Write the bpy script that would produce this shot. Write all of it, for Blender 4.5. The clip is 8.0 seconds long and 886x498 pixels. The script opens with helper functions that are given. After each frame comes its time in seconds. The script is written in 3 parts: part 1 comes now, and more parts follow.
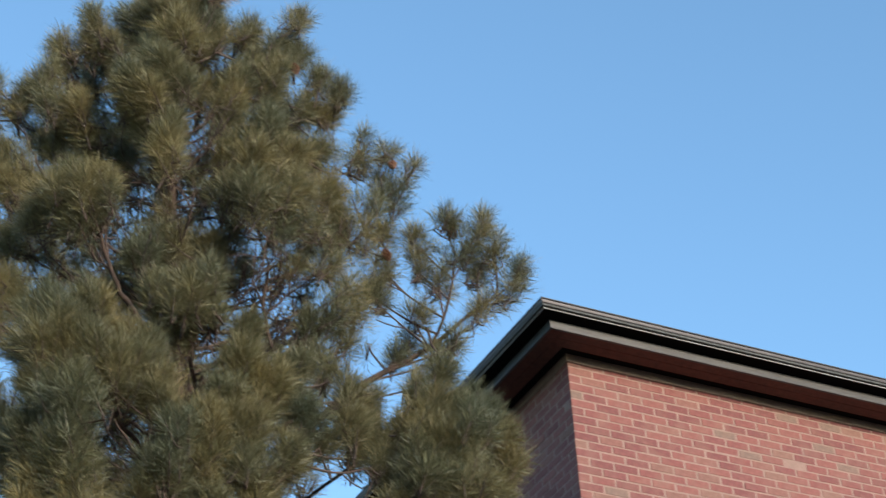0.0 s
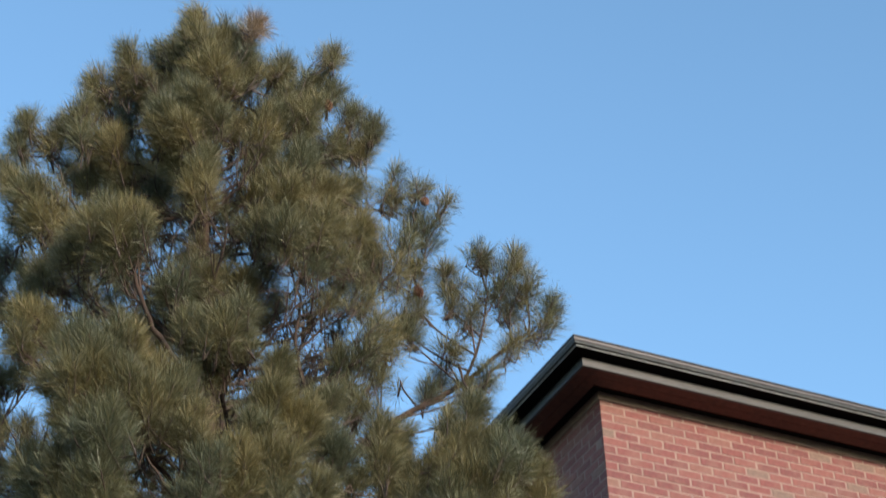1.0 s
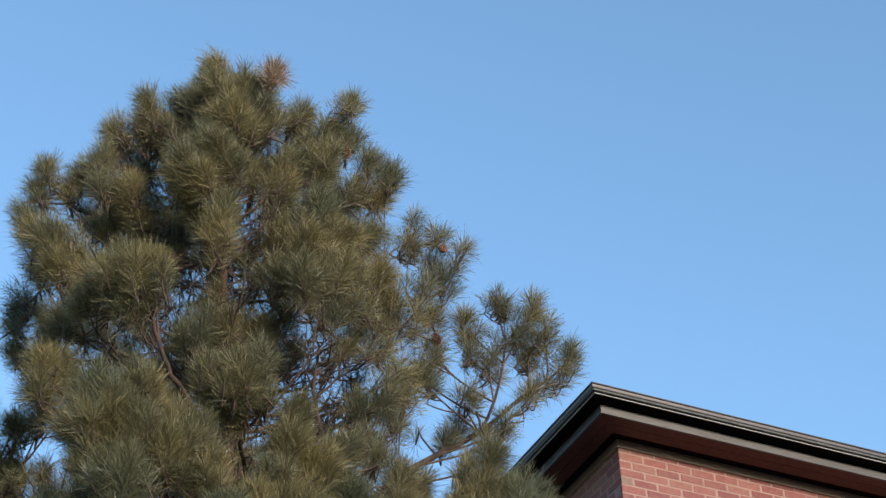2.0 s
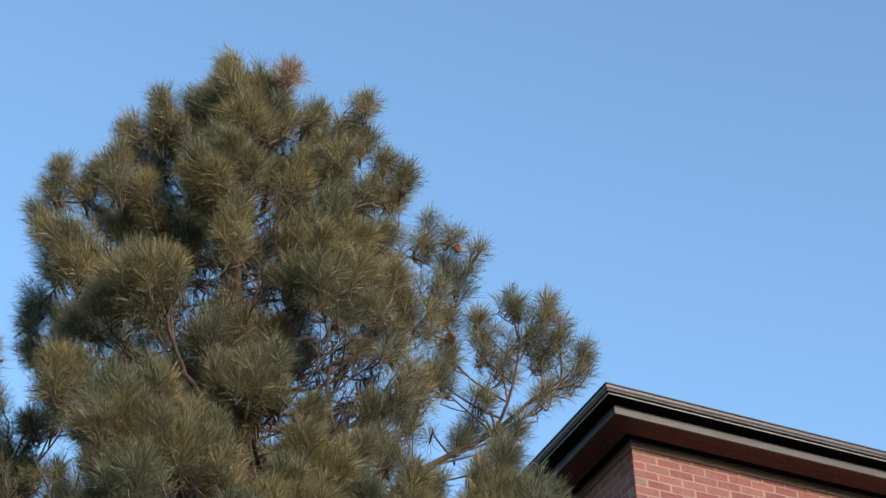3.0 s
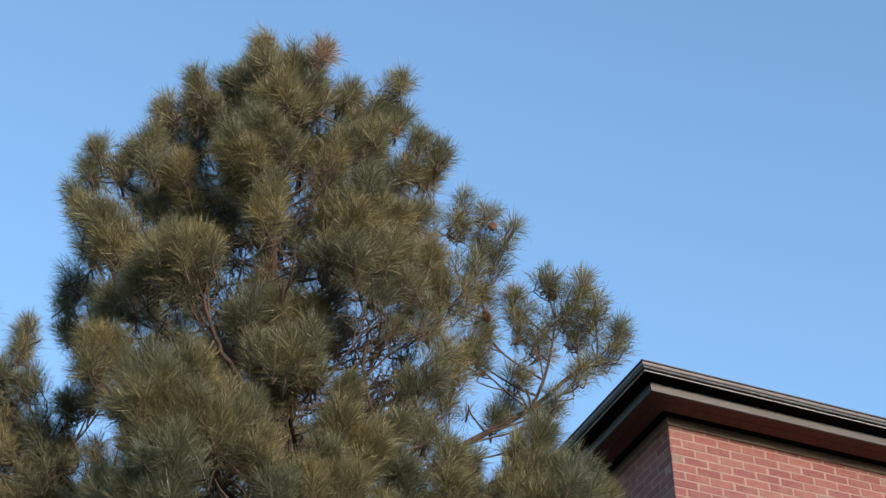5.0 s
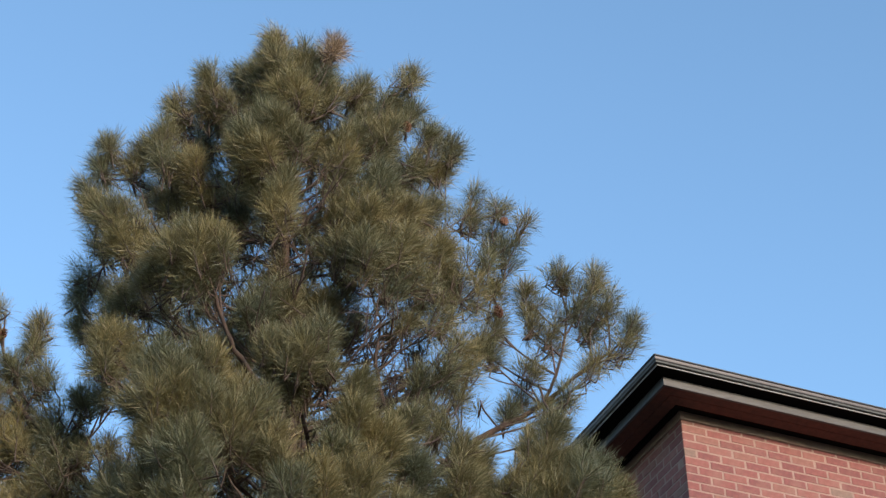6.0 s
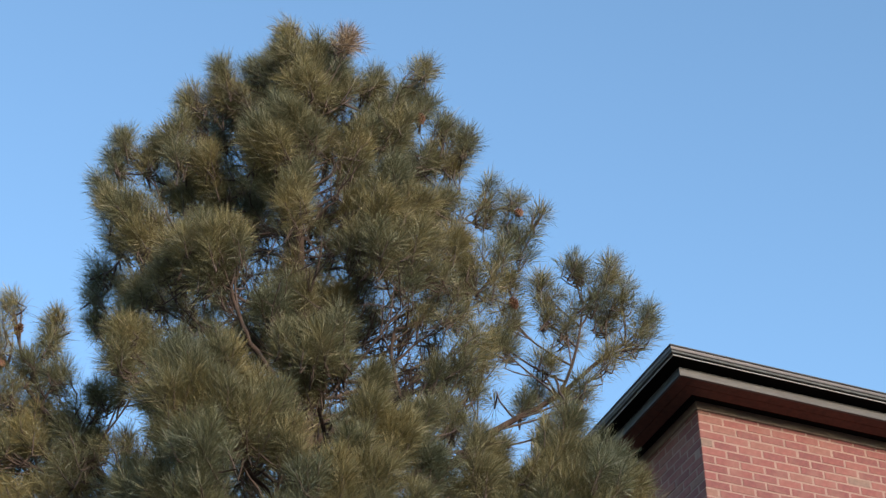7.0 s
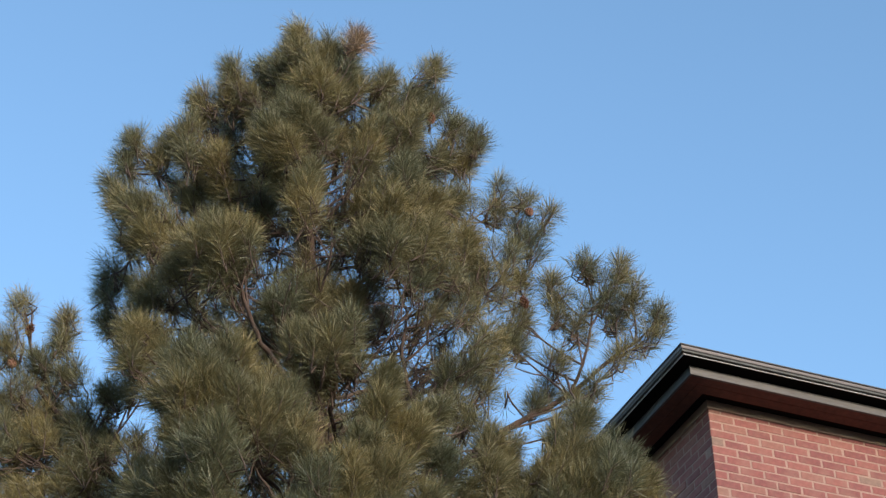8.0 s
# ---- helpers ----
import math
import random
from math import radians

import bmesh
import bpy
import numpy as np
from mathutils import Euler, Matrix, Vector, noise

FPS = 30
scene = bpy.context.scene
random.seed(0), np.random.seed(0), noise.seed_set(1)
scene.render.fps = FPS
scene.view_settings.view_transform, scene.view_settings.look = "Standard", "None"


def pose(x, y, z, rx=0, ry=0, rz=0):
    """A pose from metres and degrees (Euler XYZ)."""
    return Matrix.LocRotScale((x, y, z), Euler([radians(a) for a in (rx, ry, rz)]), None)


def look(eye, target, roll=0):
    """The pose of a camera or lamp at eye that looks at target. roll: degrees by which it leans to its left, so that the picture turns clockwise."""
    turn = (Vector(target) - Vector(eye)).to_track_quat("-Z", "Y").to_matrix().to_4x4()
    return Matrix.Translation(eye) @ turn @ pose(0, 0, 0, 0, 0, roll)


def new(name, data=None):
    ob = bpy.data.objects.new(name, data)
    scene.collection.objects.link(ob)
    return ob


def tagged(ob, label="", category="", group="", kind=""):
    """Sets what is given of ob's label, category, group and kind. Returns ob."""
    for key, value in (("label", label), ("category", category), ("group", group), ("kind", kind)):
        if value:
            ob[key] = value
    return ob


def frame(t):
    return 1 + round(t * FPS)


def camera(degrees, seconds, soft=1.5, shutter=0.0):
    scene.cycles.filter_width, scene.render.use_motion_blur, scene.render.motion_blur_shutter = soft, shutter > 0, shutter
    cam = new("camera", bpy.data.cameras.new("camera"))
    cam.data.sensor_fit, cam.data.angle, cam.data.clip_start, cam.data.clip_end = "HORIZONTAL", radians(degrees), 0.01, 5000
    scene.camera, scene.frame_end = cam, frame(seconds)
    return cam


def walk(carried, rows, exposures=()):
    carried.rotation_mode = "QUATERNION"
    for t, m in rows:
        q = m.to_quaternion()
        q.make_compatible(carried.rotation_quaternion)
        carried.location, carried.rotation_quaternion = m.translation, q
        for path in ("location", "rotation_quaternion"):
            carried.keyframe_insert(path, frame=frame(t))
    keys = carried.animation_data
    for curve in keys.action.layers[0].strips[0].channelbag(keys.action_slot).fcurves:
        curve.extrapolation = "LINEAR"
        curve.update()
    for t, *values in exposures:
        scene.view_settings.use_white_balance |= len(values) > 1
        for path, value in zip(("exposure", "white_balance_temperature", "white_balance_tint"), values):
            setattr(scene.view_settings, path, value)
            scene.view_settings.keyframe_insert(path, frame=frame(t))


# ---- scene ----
# camera: one standing place, turned by hand
cam = camera(25.97, 8.0, soft=1.4, shutter=0.8)
EYE = (0.0, 0.0, 1.6)
TURNS = [
    (0.0, 125.172, 2.746, 1.933), (0.2, 125.352, 2.662, 2.341), (0.5, 125.425, 2.537, 2.616),
    (0.7, 125.589, 2.327, 2.614), (1.0, 126.299, 2.013, 2.59), (1.2, 126.775, 1.962, 2.683),
    (1.5, 127.403, 1.885, 2.807), (1.7, 127.583, 1.8, 2.908), (2.8, 127.817, 1.331, 3.182),
    (3.0, 127.718, 1.246, 3.221), (3.5, 127.469, 1.105, 3.406), (4.0, 127.29, 0.988, 3.653),
    (4.5, 127.177, 0.844, 3.943), (4.7, 127.123, 0.852, 4.075), (5.8, 127.021, 0.897, 4.64),
    (6.0, 126.957, 0.905, 4.718), (6.5, 126.817, 1.031, 5.039), (7.0, 126.721, 0.992, 5.339),
    (7.5, 126.682, 0.933, 5.55), (8.0, 126.71, 0.899, 5.653),
]
walk(cam, [(t, pose(*EYE, rx, ry, rz)) for t, rx, ry, rz in TURNS], exposures=[(0.0, 1.47, 6150, -1.0), (1.0, 1.47, 6250, 0.0), (3.5, 1.47, 6300, 4.0), (8.0, 1.47, 6380, 3.0)])

# world and sun: clear sky late in the day, low soft sun behind the camera
SUN_UP, SUN_ROUND = 11.0, 141.0          # degrees: height, and clockwise from +y
world = bpy.data.worlds.new("world")
scene.world = world
world.use_nodes = True
wn, wl = world.node_tree.nodes, world.node_tree.links
sky = wn.new("ShaderNodeTexSky")
sky.sky_type = "NISHITA"
sky.sun_disc = False
sky.sun_elevation, sky.sun_rotation = radians(SUN_UP), radians(SUN_ROUND)
sky.altitude, sky.air_density, sky.dust_density, sky.ozone_density = 1500, 1.0, 0.35, 1.75
wl.new(sky.outputs["Color"], wn["Background"].inputs["Color"])
wn["Background"].inputs["Strength"].default_value = 0.15
sun_data = bpy.data.lights.new("sun", "SUN")
sun_data.energy, sun_data.angle, sun_data.color = 2.2, radians(10), (1.0, 0.85, 0.70)
sun = new("sun", sun_data)
toward = Vector((math.sin(radians(SUN_ROUND)) * math.cos(radians(SUN_UP)), math.cos(radians(SUN_ROUND)) * math.cos(radians(SUN_UP)), math.sin(radians(SUN_UP))))
sun.matrix_world = look(tuple(toward * 60), (0, 0, 0))


# ---- materials ----
def material(name, rough=0.7, metal=0.0):
    m = bpy.data.materials.new(name)
    m.use_nodes = True
    nt = m.node_tree
    b = nt.nodes["Principled BSDF"]
    b.inputs["Roughness"].default_value, b.inputs["Metallic"].default_value = rough, metal
    return m, nt, b


def ramp(nt, fac, stops, interpolation="LINEAR"):
    r = nt.nodes.new("ShaderNodeValToRGB")
    r.color_ramp.interpolation = interpolation
    while len(r.color_ramp.elements) < len(stops):
        r.color_ramp.elements.new(0.5)
    for e, (p, c) in zip(r.color_ramp.elements, stops):
        e.position, e.color = p, (*c, 1)
    nt.links.new(fac, r.inputs["Fac"])
    return r.outputs["Color"]


def grain(nt, scale, detail=5.0, stretch=(1, 1, 1), coords="Object"):
    tc, mp, nz = nt.nodes.new("ShaderNodeTexCoord"), nt.nodes.new("ShaderNodeMapping"), nt.nodes.new("ShaderNodeTexNoise")
    mp.inputs["Scale"].default_value = stretch
    nz.inputs["Scale"].default_value, nz.inputs["Detail"].default_value = scale, detail
    nt.links.new(tc.outputs[coords], mp.inputs["Vector"])
    nt.links.new(mp.outputs["Vector"], nz.inputs["Vector"])
    return nz.outputs["Fac"]


def mix(nt, a, b, fac, blend="MIX"):
    x = nt.nodes.new("ShaderNodeMix")
    x.data_type, x.blend_type = "RGBA", blend
    for socket, value in ((x.inputs[0], fac), (x.inputs[6], a), (x.inputs[7], b)):
        if hasattr(value, "is_linked"):
            nt.links.new(value, socket)
        else:
            socket.default_value = value if isinstance(value, float) else (*value, 1)
    return x.outputs[2]


def bump(nt, b, height, strength, distance):
    n = nt.nodes.new("ShaderNodeBump")
    n.inputs["Strength"].default_value, n.inputs["Distance"].default_value = strength, distance
    nt.links.new(height, n.inputs["Height"])
    nt.links.new(n.outputs["Normal"], b.inputs["Normal"])


def surface(name, dark, light, scale, rough=0.7, metal=0.0, stretch=(1, 1, 1), stain=0.0, relief=0.0):
    """Two tones by fine grain, a second, broader stain, and a fine relief."""
    m, nt, b = material(name, rough, metal)
    col = ramp(nt, grain(nt, scale, 6, stretch), [(0.3, dark), (0.7, light)])
    if stain:
        s = ramp(nt, grain(nt, scale / 9, 4, stretch), [(0.35, (1 - stain,) * 3), (0.65, (1, 1, 1))])
        col = mix(nt, col, s, 1.0, "MULTIPLY")
    nt.links.new(col, b.inputs["Base Color"])
    if relief:
        bump(nt, b, grain(nt, scale * 1.7, 4, stretch), 0.5, relief)
    return m


def brick_material(name, per_object):
    m, nt, b = material(name, 0.85)
    if per_object:
        r = nt.nodes.new("ShaderNodeObjectInfo").outputs["Random"]
    else:
        r = nt.nodes.new("ShaderNodeNewGeometry").outputs["Random Per Island"]
    red = ramp(nt, r, [
        (0.0, (0.181, 0.053, 0.049)), (0.2, (0.153, 0.044, 0.043)), (0.42, (0.200, 0.065, 0.057)), (0.62, (0.167, 0.049, 0.048)),
        (0.78, (0.195, 0.078, 0.064)), (0.89, (0.191, 0.091, 0.071)), (0.95, (0.167, 0.103, 0.082)), (0.975, (0.181, 0.080, 0.065))], "CONSTANT")
    spots = ramp(nt, grain(nt, 38, 6, coords="Object"), [(0.3, (0.80, 0.78, 0.76)), (0.7, (1.12, 1.1, 1.08))])
    col = mix(nt, red, spots, 1.0, "MULTIPLY")
    # rubbed mortar smears
    tc = nt.nodes.new("ShaderNodeNewGeometry").outputs["Position"]
    nz = nt.nodes.new("ShaderNodeTexNoise")
    nz.inputs["Scale"].default_value, nz.inputs["Detail"].default_value = 7.0, 5
    nt.links.new(tc, nz.inputs["Vector"])
    smear = ramp(nt, nz.outputs["Fac"], [(0.46, (0.05, 0.05, 0.05)), (0.74, (0.5, 0.5, 0.5))])
    col = mix(nt, col, (0.222, 0.118, 0.090), smear)
    nt.links.new(col, b.inputs["Base Color"])
    bump(nt, b, grain(nt, 120, 4), 0.6, 0.002)
    return m


BRICK = brick_material("brick_each", True)
BRICKS = brick_material("brick_joined", False)
MORTAR = surface("mortar", (0.244, 0.144, 0.119), (0.290, 0.177, 0.147), 60, 0.95, stain=0.15, relief=0.002)
GUTTER = surface("gutter_paint", (0.075, 0.064, 0.067), (0.096, 0.083, 0.086), 14, 0.5, 0.85, stretch=(1, 1, 4), stain=0.12)
LIP = surface("gutter_lip_paint", (0.028, 0.024, 0.024), (0.040, 0.034, 0.034), 20, 0.45)
# near-black with little gloss: shade of the eave's undersides put into the colour
SHADE_BLACK = surface("eave_shade_black", (0.0015, 0.0013, 0.0013), (0.003, 0.0026, 0.0026), 20, 0.95)
SHADE_BLACK.node_tree.nodes["Principled BSDF"].inputs["Specular IOR Level"].default_value = 0.1
BEAD = surface("bead_paint", (0.306, 0.289, 0.281), (0.357, 0.34, 0.327), 20, 0.45)
FASCIA = surface("fascia_paint", (0.077, 0.069, 0.068), (0.098, 0.089, 0.087), 10, 0.5, 0.85, stretch=(1, 1, 5), stain=0.15)
SOFFIT = surface("soffit_stain", (0.064, 0.018, 0.011), (0.108, 0.031, 0.019), 24, 0.75, stretch=(1, 1, 1), stain=0.2, relief=0.001)
FRIEZE = surface("frieze_paint", (0.176, 0.113, 0.085), (0.216, 0.144, 0.108), 14, 0.7, stain=0.15)
ROOFING = surface("roof_felt", (0.06, 0.058, 0.055), (0.10, 0.095, 0.09), 30, 0.95, stain=0.2, relief=0.003)
GROUND = surface("dry_grass", (0.125, 0.102, 0.072), (0.205, 0.165, 0.12), 3.0, 0.95, stain=0.35, relief=0.02)
SKY_BLOCKER = surface("sky_blocker", (0.03, 0.035, 0.02), (0.08, 0.085, 0.045), 0.9, 0.95, stain=0.3)
BARK = surface("pine_bark", (0.0268, 0.0156, 0.0117), (0.0833, 0.0464, 0.0331), 22, 0.95, stretch=(1, 1, 0.35), stain=0.3, relief=0.012)
TWIG = surface("twig_bark", (0.045, 0.027, 0.021), (0.096, 0.06, 0.048), 50, 0.9, relief=0.003)
CONE = surface("cone_scale", (0.109, 0.046, 0.0251), (0.217, 0.1, 0.0586), 60, 0.85, relief=0.002)


def needle_material(name, stops):
    m, nt, b = material(name, 0.5)
    r = nt.nodes.new("ShaderNodeNewGeometry").outputs["Random Per Island"]
    col = ramp(nt, r, stops)
    shade = ramp(nt, grain(nt, 2.2, 3), [(0.35, (0.78, 0.84, 0.88)), (0.65, (1.15, 1.1, 1.0))])
    col = mix(nt, col, shade, 1.0, "MULTIPLY")
    own = nt.nodes.new("ShaderNodeObjectInfo").outputs["Random"]
    col = mix(nt, col, ramp(nt, own, [(0.0, (0.74, 0.84, 0.95)), (0.5, (1.0, 1.0, 1.0)), (1.0, (1.2, 1.14, 1.03))]), 1.0, "MULTIPLY")
    nt.links.new(col, b.inputs["Base Color"])
    tr, add = nt.nodes.new("ShaderNodeBsdfTranslucent"), nt.nodes.new("ShaderNodeMixShader")
    nt.links.new(col, tr.inputs["Color"])
    add.inputs["Fac"].default_value = 0.25
    nt.links.new(b.outputs["BSDF"], add.inputs[1])
    nt.links.new(tr.outputs["BSDF"], add.inputs[2])
    nt.links.new(add.outputs["Shader"], nt.nodes["Material Output"].inputs["Surface"])
    return m


NEEDLE = needle_material("pine_needle", [(0.0, (0.090, 0.080, 0.037)), (0.5, (0.142, 0.122, 0.056)), (0.9, (0.203, 0.168, 0.084)), (1.0, (0.355, 0.287, 0.180))])
DRY_NEEDLE = needle_material("dry_needle", [(0.0, (0.21, 0.13, 0.07)), (0.5, (0.32, 0.20, 0.12)), (1.0, (0.42, 0.28, 0.18))])


# ---- mesh helpers ----
def part(name, bm, mat, parent=None, label=""):
    """Link a bmesh, or a ready mesh, as one mesh object under a thing or a part."""
    if isinstance(bm, bpy.types.Mesh):
        me = bm
    else:
        bmesh.ops.recalc_face_normals(bm, faces=bm.faces)
        me = bpy.data.meshes.new(name)
        bm.to_mesh(me)
        bm.free()
    if mat and not me.materials:
        me.materials.append(mat)
    ob = new(name, me)
    ob.parent = parent
    return tagged(ob, label=label)


def raw_mesh(name, verts, loops, starts):
    """A mesh from flat arrays."""
    me = bpy.data.meshes.new(name)
    me.vertices.add(len(verts))
    me.vertices.foreach_set("co", np.asarray(verts, dtype=np.float32).ravel())
    me.loops.add(len(loops))
    me.loops.foreach_set("vertex_index", np.asarray(loops, dtype=np.int32))
    me.polygons.add(len(starts))
    me.polygons.foreach_set("loop_start", np.asarray(starts, dtype=np.int32))
    me.update(calc_edges=True)
    me.validate()
    return me


def empty(name, m, label, category, group=""):
    ob = new(name)
    ob.matrix_world = m
    ob.empty_display_size = 0.3
    return tagged(ob, label=label, category=category, group=group)


# ---- ground ----
bm = bmesh.new()
rings = [0, 4, 8, 14, 24, 50, 120, 400, 1500, 4500]
loops_ = []
for i, rad in enumerate(rings):
    if rad == 0:
        loops_.append([bm.verts.new((0, 0, 0))])
        continue
    loops_.append([bm.verts.new((rad * math.cos(a * math.tau / 40), rad * math.sin(a * math.tau / 40),
                                 0.05 * noise.noise((rad * math.cos(a * math.tau / 40) * 0.2, rad * math.sin(a * math.tau / 40) * 0.2, 0)))) for a in range(40)])
for a in range(40):
    bm.faces.new((loops_[0][0], loops_[1][a], loops_[1][(a + 1) % 40]))
for inner, outer in zip(loops_[1:], loops_[2:]):
    for a in range(40):
        bm.faces.new((inner[a], outer[a], outer[(a + 1) % 40], inner[(a + 1) % 40]))
ground = part("ground", bm, GROUND)
tagged(ground, "dry short grass lawn round the house and the pine", "ground", kind="structure")

# added tree-like ring, never in view, that closes the place and cuts horizon glow
bm = bmesh.new()
low, high = [], []
for a in range(180):
    ang = a * math.tau / 180
    c, d = math.cos(ang), math.sin(ang)
    top = 11 + 3.0 * noise.noise((c * 4, d * 4, 1.3)) + 2.2 * noise.noise((c * 19, d * 19, 4.1))
    low.append((bm.verts.new((108 * c, 108 * d, -0.2)), bm.verts.new((120 * c, 120 * d, -0.2))))
    high.append((bm.verts.new((111 * c, 111 * d, top)), bm.verts.new((117 * c, 117 * d, top))))
for a in range(180):
    b = (a + 1) % 180
    bm.faces.new((low[a][0], low[b][0], high[b][0], high[a][0]))
    bm.faces.new((high[a][0], high[b][0], high[b][1], high[a][1]))
    bm.faces.new((high[a][1], high[b][1], low[b][1], low[a][1]))
tagged(part("backdrop", bm, SKY_BLOCKER), "unseen dark green ring added all round to block low sky light", "backdrop", kind="structure")

# ---- the brick house ----
YAW, CORNER = 28.08, (0.8615, 12.0148)
LONG, DEEP = 14.0, 10.0                  # metres along the two walls that show
ROW0 = 8.910                             # height of the middle of the first whole course
BL, BH, JOINT, PROUD = 0.2032, 0.0677, 0.0135, 0.0025
house = empty("house", pose(*CORNER, -0.06, 0, 0, YAW), "red brick house with a deep dark eave and grey gutter", "house")


def ring(offset, z):
    return [(-offset, -offset, z), (LONG + offset, -offset, z), (LONG + offset, DEEP + offset, z), (-offset, DEEP + offset, z)]


def moulding(name, profile, mat, label="", closed=True):
    """A strip of the given section, mitred round the house. Section: (out from the wall, height over the first course)."""
    bm = bmesh.new()
    rows = [[bm.verts.new(p) for p in ring(o, ROW0 + 0.06 + z)] for o, z in profile]
    pairs = list(zip(rows, rows[1:] + rows[:1])) if closed else list(zip(rows, rows[1:]))
    for lo, hi in pairs:
        for c in range(4):
            bm.faces.new((lo[c], lo[(c + 1) % 4], hi[(c + 1) % 4], hi[c]))
    return part(name, bm, mat, house, label)


# walls of the house: mortar-coloured cores behind the bricks
def wall_core(name, x0, y0, x1, y1, label=""):
    bm = bmesh.new()
    bmesh.ops.create_cube(bm, size=1, matrix=Matrix.Translation(((x0 + x1) / 2, (y0 + y1) / 2, (ROW0 + 0.18) / 2)) @ Matrix.Diagonal((x1 - x0, y1 - y0, ROW0 + 0.18, 1)))
    return part(name, bm, MORTAR, house, label)


wall_front = wall_core("wall", PROUD, PROUD, LONG - PROUD, 0.30, "sunlit red brick wall with pale mortar")
wall_side = wall_core("wall", PROUD, 0.302, 0.30, DEEP - 0.302, "shaded red brick wall behind the pine")
wall_far = wall_core("wall", LONG - 0.30, 0.302, LONG - PROUD, DEEP - 0.302)
wall_back = wall_core("wall", PROUD, DEEP - 0.30, LONG - PROUD, DEEP - PROUD)

# eave, from the wall outwards
moulding("frieze_board", [(0.002, 0.064), (0.012, 0.064), (0.016, 0.070), (0.016, 0.118), (0.012, 0.124), (0.012, 0.140), (0.002, 0.140)], FRIEZE, "brown-grey painted frieze board")
# recessed strip coloured black to give the dark band of shade along the wall
moulding("soffit_shade_strip", [(0.018, 0.128), (0.086, 0.128), (0.086, 0.136), (0.018, 0.136)], SHADE_BLACK, "recessed soffit strip, black for the shade by the wall")
for k in (0, 1):
    w0, low = 0.088 + 0.105 * k, 0.118 - 0.003 * k
    moulding("soffit_board", [(w0, low + 0.003), (w0 + 0.004, low), (w0 + 0.097, low), (w0 + 0.101, low + 0.003), (w0 + 0.101, 0.134), (w0, 0.134)], SOFFIT, "red-brown stained soffit board")
moulding("soffit_backing", [(0.002, 0.142), (0.300, 0.142), (0.300, 0.150), (0.002, 0.150)], SHADE_BLACK)
moulding("fascia", [(0.284, 0.112), (0.301, 0.110), (0.304, 0.113), (0.304, 0.181), (0.301, 0.184), (0.284, 0.184)], FASCIA, "grey painted fascia band")
# the underside's deep shade is painted on as black
moulding("gutter_underside", [(0.290, 0.187), (0.402, 0.189), (0.402, 0.198), (0.290, 0.200)], SHADE_BLACK, "underside of the gutter, its shade put in as black")
moulding("gutter_bead", [(0.404, 0.189), (0.409, 0.189), (0.411, 0.192), (0.409, 0.196), (0.404, 0.196)], BEAD, "thin pale drip bead")
moulding("gutter", [(0.400, 0.202), (0.406, 0.202), (0.407, 0.209), (0.414, 0.213), (0.424, 0.217), (0.432, 0.226), (0.436, 0.238), (0.437, 0.244), (0.430, 0.244), (0.424, 0.230), (0.404, 0.216)], GUTTER, "grey painted metal gutter")
moulding("gutter_lip", [(0.428, 0.246), (0.440, 0.245), (0.446, 0.249), (0.446, 0.256), (0.440, 0.259), (0.428, 0.257)], LIP, "dark rolled lip of the gutter")
bm = bmesh.new()
eaves = [bm.verts.new(p) for p in ring(0.426, ROW0 + 0.06 + 0.236)]
under = [bm.verts.new(p) for p in ring(0.426, ROW0 + 0.06 + 0.204)]
ridge = [bm.verts.new((DEEP / 2, DEEP / 2, ROW0 + 0.95)), bm.verts.new((LONG - DEEP / 2, DEEP / 2, ROW0 + 0.95))]
bm.faces.new((eaves[0], eaves[1], ridge[1], ridge[0]))
bm.faces.new((eaves[1], eaves[2], ridge[1]))
bm.faces.new((eaves[2], eaves[3], ridge[0], ridge[1]))
bm.faces.new((eaves[3], eaves[0], ridge[0]))
for c in range(4):
    bm.faces.new((under[c], under[(c + 1) % 4], eaves[(c + 1) % 4], eaves[c]))
bm.faces.new(under)
part("roof", bm, ROOFING, house, "low dark felted hip roof")


# ---- the pine ----
TREE = (-1.480, 8.877)                   # foot of the trunk
TREE_TURN = 9.466                        # the tables' first axis is to the camera's right, the second away from it
tree = empty("pine_tree", pose(*TREE, -0.05, 0, 0, TREE_TURN), "tall bushy pine with long olive needles and brown cones", "tree")
TOP = 9.75
rng = np.random.default_rng(7)


def trunk_at(z):
    """The middle of the trunk at height z: a slow sway."""
    k = z / TOP
    return np.array([0.10 * math.sin(3.0 * k + 0.4) - 0.04 - 0.10 * k ** 3, 0.06 * math.sin(4.1 * k), z])


def trunk_radius(z):
    k = max(0.0, 1 - z / (TOP + 0.05))
    return 0.014 + 0.170 * k ** 0.95 + 0.05 * math.exp(-z * 3)


